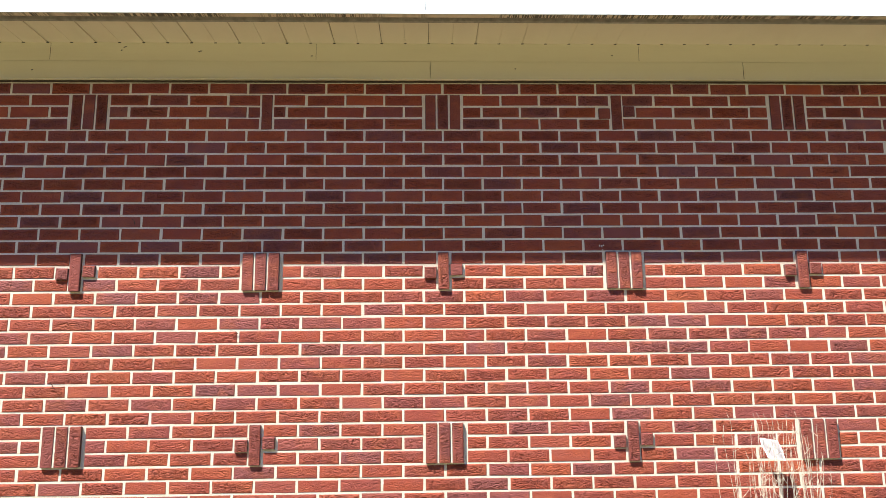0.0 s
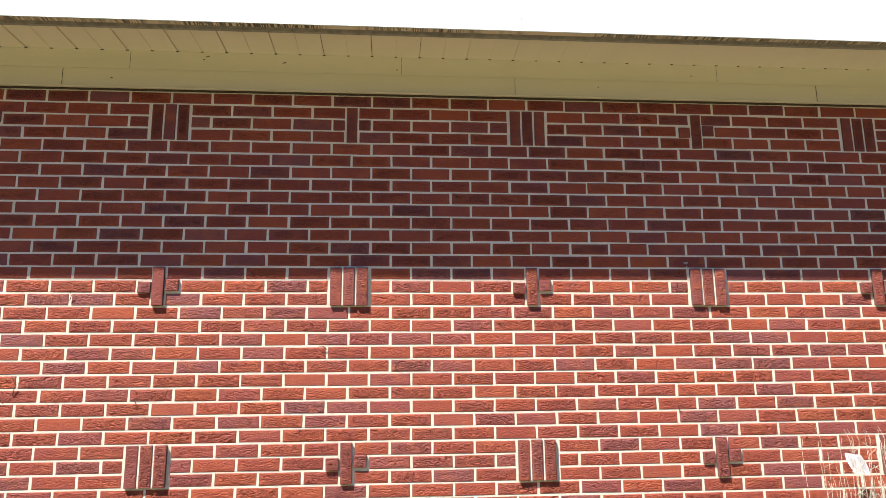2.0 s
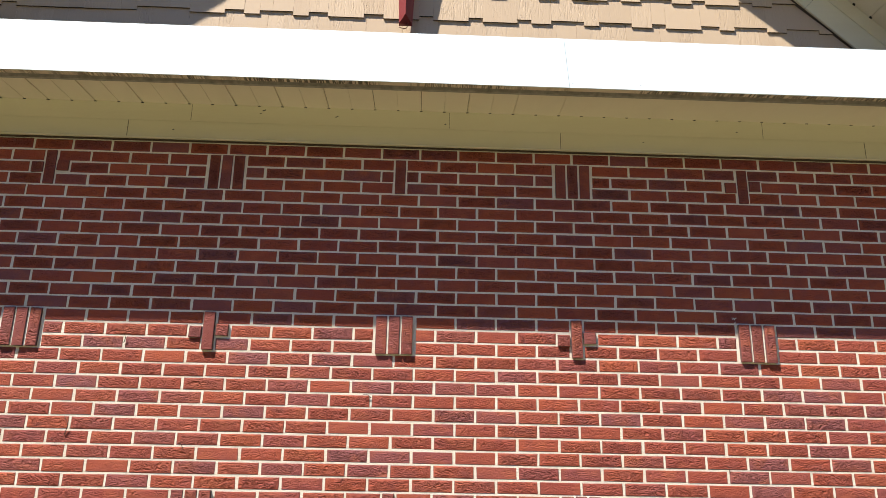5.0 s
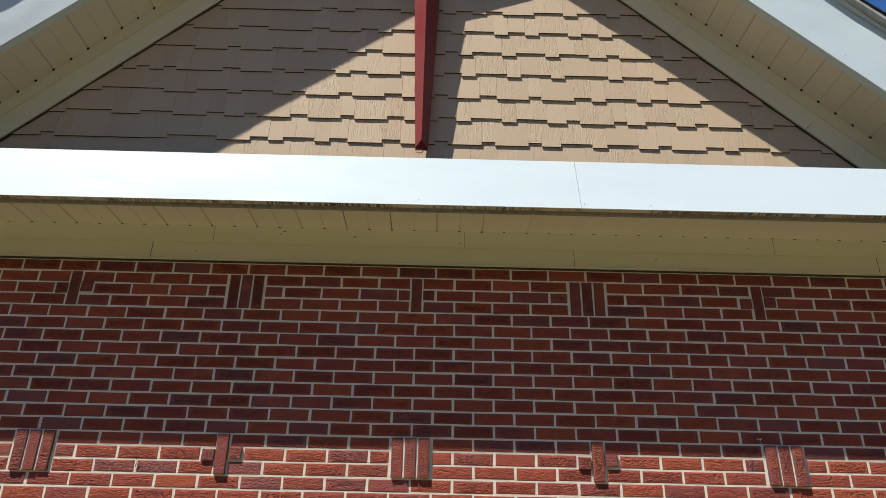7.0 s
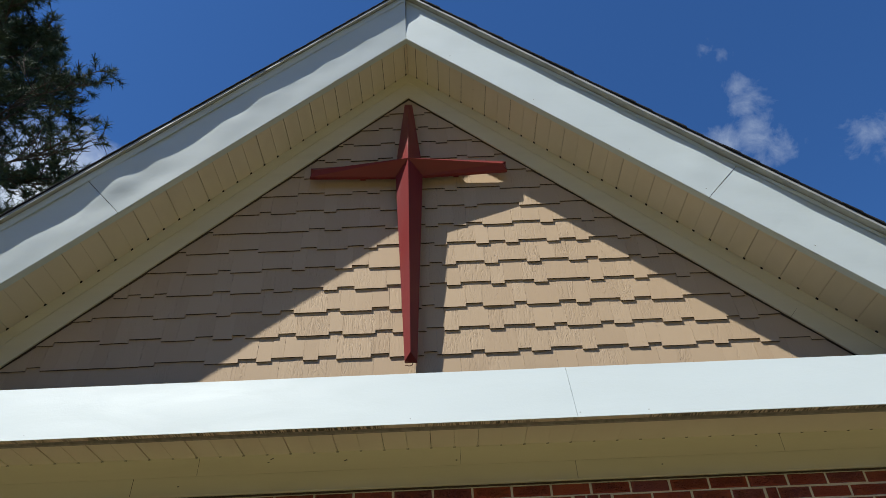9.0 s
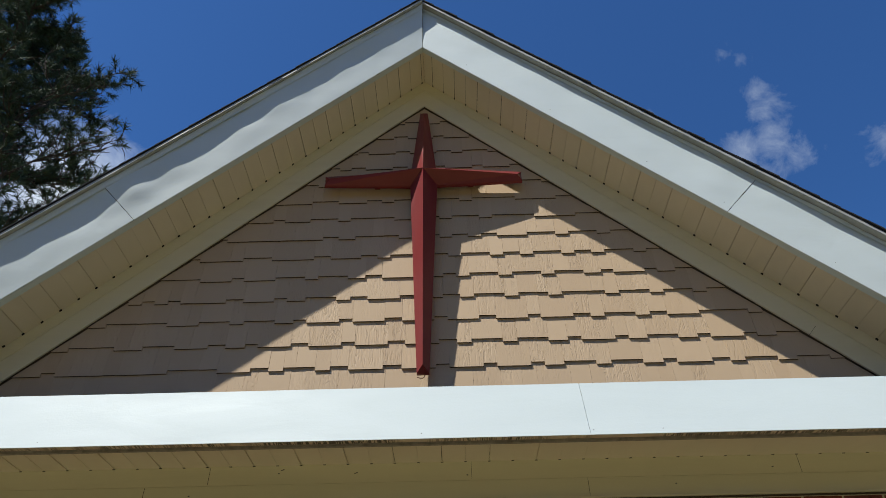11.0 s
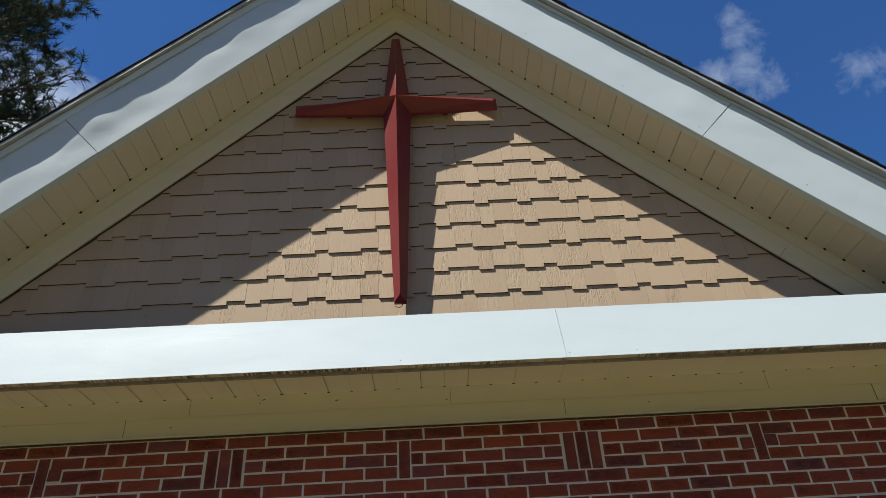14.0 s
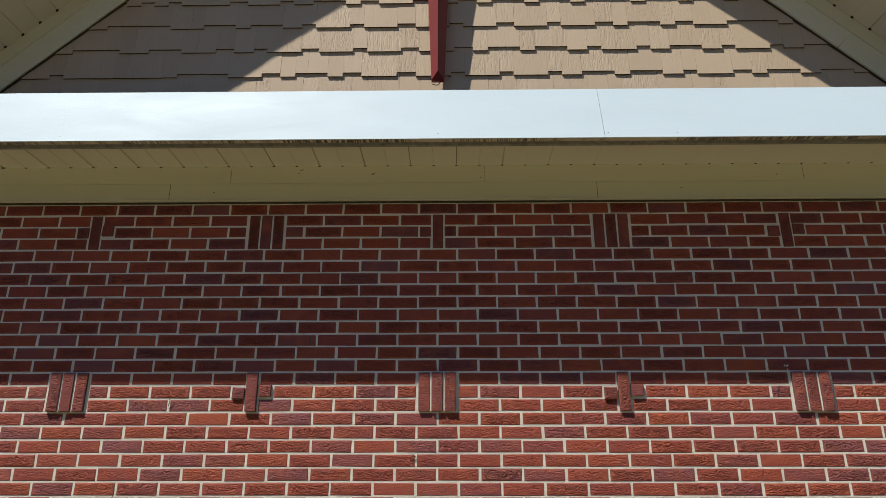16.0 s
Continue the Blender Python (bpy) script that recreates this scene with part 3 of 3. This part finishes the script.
def build_rake(side):
    structure("rake_frieze", rake_band(side, A_FRIEZE, A_SOFFIT - 0.125, -0.034, 0.006, 0.0, 3.12), FRIEZE, "cream frieze board sloping under the gable soffit", "trim")
    structure("rake_frieze_upper", rake_band(side, A_SOFFIT - 0.122, A_SOFFIT + 0.01, -0.028, 0.006, 0.0, 3.3), FRIEZE, "upper cream frieze strip along the gable soffit", "trim")
    # the frieze's undercut shadow, put in as a dark strip
    structure("rake_shade_line", rake_band(side, A_FRIEZE - 0.0040, A_FRIEZE - 0.0008, -0.024, 0.0, 0.0, 3.1), SHADE_LINE, "thin dark strip of painted shade between shingles and frieze", "trim")
    structure("rake_bead", rake_band(side, A_SOFFIT - 0.137, A_SOFFIT - 0.122, -0.0395, -0.0345, 0.0, 3.3), FRIEZE, "narrow cream bead along the sloping frieze", "trim")
    # backing painted near-black so that the panel gaps look shaded
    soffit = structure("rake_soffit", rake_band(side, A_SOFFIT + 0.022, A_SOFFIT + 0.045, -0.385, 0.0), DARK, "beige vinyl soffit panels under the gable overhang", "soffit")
    step, phase = 0.0905, 0.434 if side > 0 else 0.383
    k = -math.ceil(phase / step)
    while phase + k * step < XE - step:
        x0 = max(phase + k * step, 0.0)
        x1 = phase + (k + 1) * step
        seam = k % 2 == 0
        g0, g1 = (0.0018, 0.0008) if seam else (0.0008, 0.0018)
        if x1 - x0 > 0.02:
            bm = rake_band(side, A_SOFFIT, A_SOFFIT + 0.018, -0.384, -0.0285, x0 + g0, x1 - g1)
            part("soffit_panel", bm, SOFFIT, soffit)
        if x0 > 0:
            # dark tick painted for the shade where the groove ends
            part("groove_end_shade", rake_band(side, A_SOFFIT - 0.006, A_SOFFIT + 0.0012, -0.0405, -0.0282, x0 - 0.005, x0 + 0.005), DARK, soffit)
        k += 1
    if side > 0:
        seam = part("trim_seam", block(-0.0009, 0.0009, -0.0358, -0.02, -0.062, 0.028), DARK)
        seam.matrix_world = pose(2.43, 0, 3.995, 0, 44, 0)
        tagged(seam, label="thin dark seam between two lengths of cream trim", category="seam", kind="structure")
    # board, sheet metal in two lengths, lip
    fascia = structure("rake_fascia", rake_band(side, A_FASCIA0 + 0.008, A_FASCIA1 - 0.01, FACE_Y + 0.016, FACE_Y + 0.045), PANEL,
                       "buckled white aluminium fascia along the gable overhang", "fascia")
    m, xs = SLOPE[side], 1.88 if side < 0 else 1.97
    lean = (A_FASCIA1 - A_FASCIA0) * m / (1 + m * m)

    def corner(x, a):
        return (side * x, rake(side, a, x))

    amp, tilt = (0.0075, -0.056) if side < 0 else (0.004, -0.010)
    first = [corner(0.0015, A_FASCIA0), corner(xs, A_FASCIA0), corner(xs + lean, A_FASCIA1), corner(0.0015, A_FASCIA1)]
    second = [corner(xs + 0.003, A_FASCIA0), corner(XE, A_FASCIA0), corner(XE, A_FASCIA1), corner(xs + lean + 0.003, A_FASCIA1)]
    top_lap = 0.060 if side < 0 else 0.030
    lap = [corner(0.0015, A_FASCIA1 - top_lap), corner(XE, A_FASCIA1 - top_lap), corner(XE, A_FASCIA1 + 0.006), corner(0.0015, A_FASCIA1 + 0.006)]
    bulge = [(*corner(xs + 0.05, A_FASCIA0 + 0.30), 0.11, -0.009), (*corner(xs + 0.30, A_FASCIA0 + 0.36), 0.12, 0.006),
             (*corner(xs - 0.32, A_FASCIA0 + 0.30), 0.20, 0.006)] if side < 0 else [(*corner(xs + 0.02, A_FASCIA0 + 0.34), 0.14, -0.006)]
    r = random.Random(3 + side)
    pricks = [(*corner(r.uniform(0.2, 3.0), A_FASCIA0 + r.uniform(0.06, 0.25)), 0.015, 0.0022) for _ in range(9)]
    for quad, seed in ((first, 1.3 + side), (second, 6.9 + side)):
        if side < 0:
            quad = [quad[1], quad[0], quad[3], quad[2]]
        buckled_strip("fascia_sheet", fascia, quad, seed, amp=amp, nu=150, nv=14, lean=tilt, dents=bulge + pricks)
    if side < 0:
        lap = [lap[1], lap[0], lap[3], lap[2]]
    buckled_strip("lapped_sheet", fascia, lap, 4.2, thick=0.002, amp=0.006, nu=90, nv=2, lean=tilt * 0.16, base=tilt * 0.84 - 0.010)
    part("fascia_lip", rake_band(side, A_FASCIA0 - 0.002, A_FASCIA0 + 0.003, FACE_Y + 0.008, FACE_Y + 0.05), WHITE, fascia)
    for x in (0.35, 0.95, 1.55, 1.97, 2.5):
        nail(side * x, FACE_Y - 0.001, rake(side, A_FASCIA0 + 0.075, x), fascia)
    # roof with its drip edge and the ends of the shingle courses
    front, edge = (-0.495, 0.005) if side < 0 else (-0.470, 0.010)
    roof = structure("roof", rake_band(side, A_ROOF - 0.012, A_ROOF, front, 9.3, 0.0, XE + 0.1), ROOFING, "steep black asphalt-shingle roof over the gable", "roof")
    part("drip_edge", rake_band(side, A_ROOF - 0.038, A_ROOF - 0.0125, front + 0.002, front + 0.011), DRIP, roof, "grey metal drip edge")
    part("drip_return", rake_band(side, A_ROOF - 0.030, A_ROOF - 0.0125, front + 0.0115, -0.380), DRIP, roof)
    r = random.Random(9 + side)
    x = 0.0
    while x < XE:
        w = 0.098
        a = A_ROOF + r.uniform(0.002, 0.005)
        part("shingle_end", prism([(side * x, rake(side, A_ROOF + 0.0005, x)), (side * (x + w), rake(side, A_ROOF + 0.0005, x + w)),
                                   (side * (x + w), rake(side, a + 0.004 + edge, x + w)), (side * x, rake(side, a + edge - 0.004, x))], front - 0.004 - r.uniform(0, 0.003 if side < 0 else 0.008), 0.5), ROOFING, roof)
        x += w


# ---- the cross on the gable ----
def ridge_arm(length, root, tip, ridge_root, ridge_tip, back, tip_slope):
    """A tapered arm along +x with a raised ridge: half-widths, heights of the ridge, tips cut slanting."""
    bm = bmesh.new()
    ring = lambda x, w, r, dx: [bm.verts.new(v) for v in ((x, back, -w), (x, back - 0.028, -w), (x + dx, back - 0.028 - r, 0), (x, back - 0.028, w), (x, back, w))]
    a, b = ring(0, root, ridge_root, 0), ring(length, tip, ridge_tip, -tip_slope)
    for i in range(5):
        bm.faces.new((a[i], b[i], b[(i + 1) % 5], a[(i + 1) % 5]))
    bm.faces.new(a[::-1]), bm.faces.new(b)
    return bm


def wall_cross():
    thing = tagged(new("wall_cross"), label="dark red metal cross with ridged tapering arms on the gable", category="cross")
    thing.matrix_world = pose(0.0, 0.0, 5.345)
    back = -0.062
    for name, deg, length, root, tip, r0, r1 in (("lower_arm", 90, 1.625, 0.102, 0.038, 0.115, 0.045), ("upper_arm", -90, 0.745, 0.102, 0.030, 0.115, 0.030),
                                                 ("side_arm", 0, 0.728, 0.078, 0.045, 0.115, 0.025), ("side_arm", 180, 0.735, 0.078, 0.045, 0.115, 0.025)):
        ob = part(name, ridge_arm(length, root, tip, r0, r1, back, 0.035), CROSS, thing)
        ob.matrix_local = pose(0, 0, 0, 0, deg, 0)
    hook = bpy.data.curves.new("wire_hook", "CURVE")
    hook.dimensions, hook.bevel_depth, hook.bevel_resolution = "3D", 0.0025, 2
    s = hook.splines.new("BEZIER")
    s.bezier_points.add(2)
    for p, co in zip(s.bezier_points, ((0.012, -0.085, -1.622), (0.003, -0.088, -1.655), (-0.035, -0.088, -1.652))):
        p.co, p.handle_left_type, p.handle_right_type = co, "AUTO", "AUTO"
    hook.materials.append(WIRE)
    ob = new("wire_hook", hook)
    ob.parent = thing
    tagged(ob, label="bent rusty wire hook")
    for x, z in ((0.0, -0.9), (0.0, 0.4), (0.35, 0), (-0.35, 0)):
        part("mounting_bracket", block(x - 0.02, x + 0.02, back, 0.012, z - 0.02, z + 0.02), CROSS, thing)


# ---- pine tree ----
def tube(verts, faces, path, radii, sides=7):
    n0 = len(verts)
    for i, (p, r) in enumerate(zip(path, radii)):
        way = (path[min(i + 1, len(path) - 1)] - path[max(i - 1, 0)]).normalized()
        a = way.orthogonal().normalized()
        b = way.cross(a)
        for k in range(sides):
            t = 2 * math.pi * k / sides
            verts.append(p + (a * math.cos(t) + b * math.sin(t)) * r)
        if i:
            for k in range(sides):
                q, s = n0 + (i - 1) * sides, n0 + i * sides
                faces.append((q + k, q + (k + 1) % sides, s + (k + 1) % sides, s + k))


def pine_tree(base, height, spread):
    r = random.Random(21)
    tree = tagged(new("pine_tree"), label="tall dark green pine tree with long needles in tufts", category="tree")
    tree.matrix_world = pose(*base)
    tv, tf, lv, lf, nv, nf = [], [], [], [], [], []
    trunk = [Vector((0.18 * math.sin(z * 0.5), 0.15 * math.cos(z * 0.37), z)) for z in np.linspace(-0.2, height, 16)]
    tube(tv, tf, trunk, [0.30 * (1 - 0.93 * i / 15) for i in range(16)], 10)

    def tuft(at, way, size):
        for _ in range(28):
            d = (way * r.uniform(0.3, 1.0) + Vector((r.gauss(0, 1), r.gauss(0, 1), r.gauss(0, 1))).normalized() * 0.85).normalized()
            side = d.orthogonal().normalized()
            side.rotate(Matrix.Rotation(r.uniform(0, 6.28), 3, d))
            s = at + way * r.uniform(-0.10, 0.08)
            n = len(nv)
            nv.extend((s - side * 0.011, s + side * 0.011, s + d * size * r.uniform(0.7, 1.15)))
            nf.append((n, n + 1, n + 2))

    def twig(start, way, length, level):
        steps = 5
        path, p, d = [start], start.copy(), way.normalized()
        for i in range(steps):
            d = (d + Vector((r.gauss(0, 0.16), r.gauss(0, 0.16), r.gauss(0.06, 0.13)))).normalized()
            p = p + d * length / steps
            path.append(p.copy())
        tube(lv, lf, path, [(0.045 if level == 0 else 0.017 if level == 1 else 0.009) * (1 - 0.8 * i / steps) + 0.003 for i in range(steps + 1)], 5)
        if level < 2:
            for i in range(1, steps + 1):
                for _ in range(2):
                    off = (d + Vector((r.gauss(0, 0.8), r.gauss(0, 0.8), r.gauss(0.1, 0.45)))).normalized()
                    twig(path[i], off, length * (r.uniform(0.28, 0.45) if level == 0 else r.uniform(0.30, 0.5)), level + 1)
        if level > 0:
            for i in range(3, steps + 1) if level == 1 else range(2, steps + 1):
                if r.random() < (0.42 if path[i].z < 12.5 else 0.27):
                    tuft(path[i], (path[i] - path[i - 1]).normalized(), 0.24)

    z, turn = 7.5, 0.4
    while z < height - 0.3:
        frac = (z - 7.5) / (height - 7.5)
        reach = spread * (1.0 - 0.78 * frac ** 1.4) * (0.75 + 0.25 * min(1, frac * 5))
        for _ in range(3):
            turn += 2.4
            a = turn + r.uniform(-0.35, 0.35)
            at = trunk[min(15, max(0, round((z + 0.2) / (height + 0.2) * 15)))].copy()
            at.z = z
            lv, lf = [], []
            twig(at, Vector((math.cos(a), math.sin(a), r.uniform(-0.05, 0.35))), reach * r.uniform(0.80, 1.08), 0)
            part("limb", mesh_of("limb", lv, lf, BARK), BARK, tree)
        z += 0.60
    part("trunk", mesh_of("trunk", tv, tf, BARK), BARK, tree)
    part("crown", mesh_of("crown", nv, nf, NEEDLE), NEEDLE, tree, "tufts of long dark green needles")


# ---- dry stalks and the white sheet by the wall ----
def stalk_mesh(r, tall):
    v, f = [], []
    path, p, d = [], Vector((0, 0, 0)), Vector((r.uniform(-0.05, 0.05), r.uniform(-0.03, 0.03), 1)).normalized()
    for i in range(10):
        path.append(p.copy())
        d = (d + Vector((r.gauss(0, 0.025), r.gauss(0, 0.02), 0))).normalized()
        p = p + d * tall / 9
    tube(v, f, path, [0.0020 * (1 - 0.6 * i / 9) for i in range(10)], 5)
    for i in range(5, 10):
        for _ in range(2):
            if r.random() < 0.75:
                q = path[i] + Vector((r.gauss(0, 0.018), r.gauss(0, 0.012), r.uniform(0.02, 0.06)))
                tube(v, f, [path[i], (path[i] + q) / 2 + Vector((r.gauss(0, 0.004), 0, 0)), q], [0.0013, 0.0010, 0.0006], 4)
    return mesh_of("stalk", v, f, STRAW)


def dry_plant():
    r = random.Random(4)
    plant = tagged(new("dry_plant"), label="clump of dry straw-coloured stalks standing against the brick wall", category="plant")
    plant.matrix_world = pose(2.5, -0.24, 0.0)
    meshes = [stalk_mesh(r, t) for t in (0.86, 0.92, 0.98, 1.03, 1.08, 1.14, 1.19)]
    for _ in range(52):
        ob = part("stalk", r.choice(meshes), STRAW, plant)
        x = r.choice((r.uniform(-0.22, 0.2), r.gauss(-0.09, 0.05), r.gauss(0.0, 0.06), r.gauss(0.17, 0.03)))
        ob.matrix_local = pose(x, r.uniform(-0.07, 0.07), -0.04, r.uniform(-2.5, 2.5), x * 5 + r.uniform(-2, 2), r.uniform(0, 360))


def white_sheet():
    bm = bmesh.new()
    n = 10
    g = [[bm.verts.new((-0.050 + 0.096 * i / n + 0.024 * (1 - j / n), -0.012 * math.sin(3 * i / n) - 0.006 * math.cos(5 * j / n + i), 0.098 * (j / n - 0.5) - 0.016 * (i / n - 0.5)))
          for i in range(n + 1)] for j in range(n + 1)]
    for j in range(n):
        for i in range(n):
            bm.faces.new((g[j][i], g[j][i + 1], g[j + 1][i + 1], g[j + 1][i])).smooth = True
    bmesh.ops.solidify(bm, geom=list(bm.faces), thickness=0.0025)
    ob = part("plastic_sheet", bm, PLASTIC)
    ob.matrix_world = pose(2.592, -0.06, 1.012, -10, 0, 4)
    tagged(ob, label="small crumpled white plastic sheet caught among dry stalks by the wall", category="plastic sheet")


def cobweb():
    ob = tagged(new("cobweb"), label="tiny white cobweb threads on a projecting brick corner", category="cobweb")
    ob.matrix_world = pose(2 * COLUMN - 0.115, -0.004, TOP - 13.75 * COURSE)
    r = random.Random(2)
    for _ in range(7):
        v, f = [], []
        a = Vector((r.uniform(-0.012, 0.012), r.uniform(-0.006, 0), r.uniform(-0.03, 0.05)))
        tube(v, f, [a, a + Vector((r.gauss(0, 0.006), -0.003, r.gauss(0, 0.010)))], [0.0019, 0.0014], 5)
        part("thread", mesh_of("thread", v, f, WEB), WEB, ob)


def wall_twig(x, z, length, turn):
    v, f = [], []
    a = Vector((0, 0, 0))
    b = a + Vector((math.cos(turn) * length * 0.5, -0.006, math.sin(turn) * length * 0.5))
    c = b + Vector((math.cos(turn + 0.7) * length * 0.5, -0.003, math.sin(turn + 0.7) * length * 0.5))
    tube(v, f, [a, b, c], [0.0022, 0.0017, 0.0010], 5)
    ob = part("twig", mesh_of("twig", v, f, BARK), BARK)
    ob.matrix_world = pose(x, -0.004, z)
    tagged(ob, label="tiny dark dry tendril stuck to the brick wall", category="twig", group="tendrils on the wall")


def dirt_specks():
    for x, z in ((-1.262, 3.039), (-0.362, 3.149), (0.242, 3.122), (-0.777, 3.170), (-0.768, 3.174), (-0.791, 3.153), (-0.371, 3.145), (1.36, 3.05), (1.9, 3.13)):
        bm = bmesh.new()
        bmesh.ops.create_icosphere(bm, subdivisions=1, radius=0.0042, matrix=pose(x, -0.034, z) @ Matrix.Diagonal((1.5, 0.4, 0.8, 1)))
        part("dirt_speck", bm, NAIL, FRIEZE_BOARD)


for x, z, size, turn in ((-1.647, 1.361, 0.045, 2.2), (-1.61, 1.40, 0.10, 1.3), (-1.023, 1.349, 0.05, 2.0), (-1.383, 1.862, 0.05, 1.2), (1.709, 1.289, 0.045, 1.9), (-0.670, 2.19, 0.035, 1.7), (-0.105, 1.61, 0.05, 2.4)):
    wall_twig(x, z, size, turn)
dirt_specks()
for side in (-1, 1):
    build_rake(side)
wall_cross()
pine_tree((-12.1, 7.4, 0.0), 20.5, 4.75)
dry_plant()
white_sheet()
cobweb()

# ---- single pieces of the walls ----
hang_shingles()
for n in range(3):
    for c in range(-3, 4):
        ornament(c, n)
lay_joined()
for k, p, q in single:
    lay_brick(k, p, q)
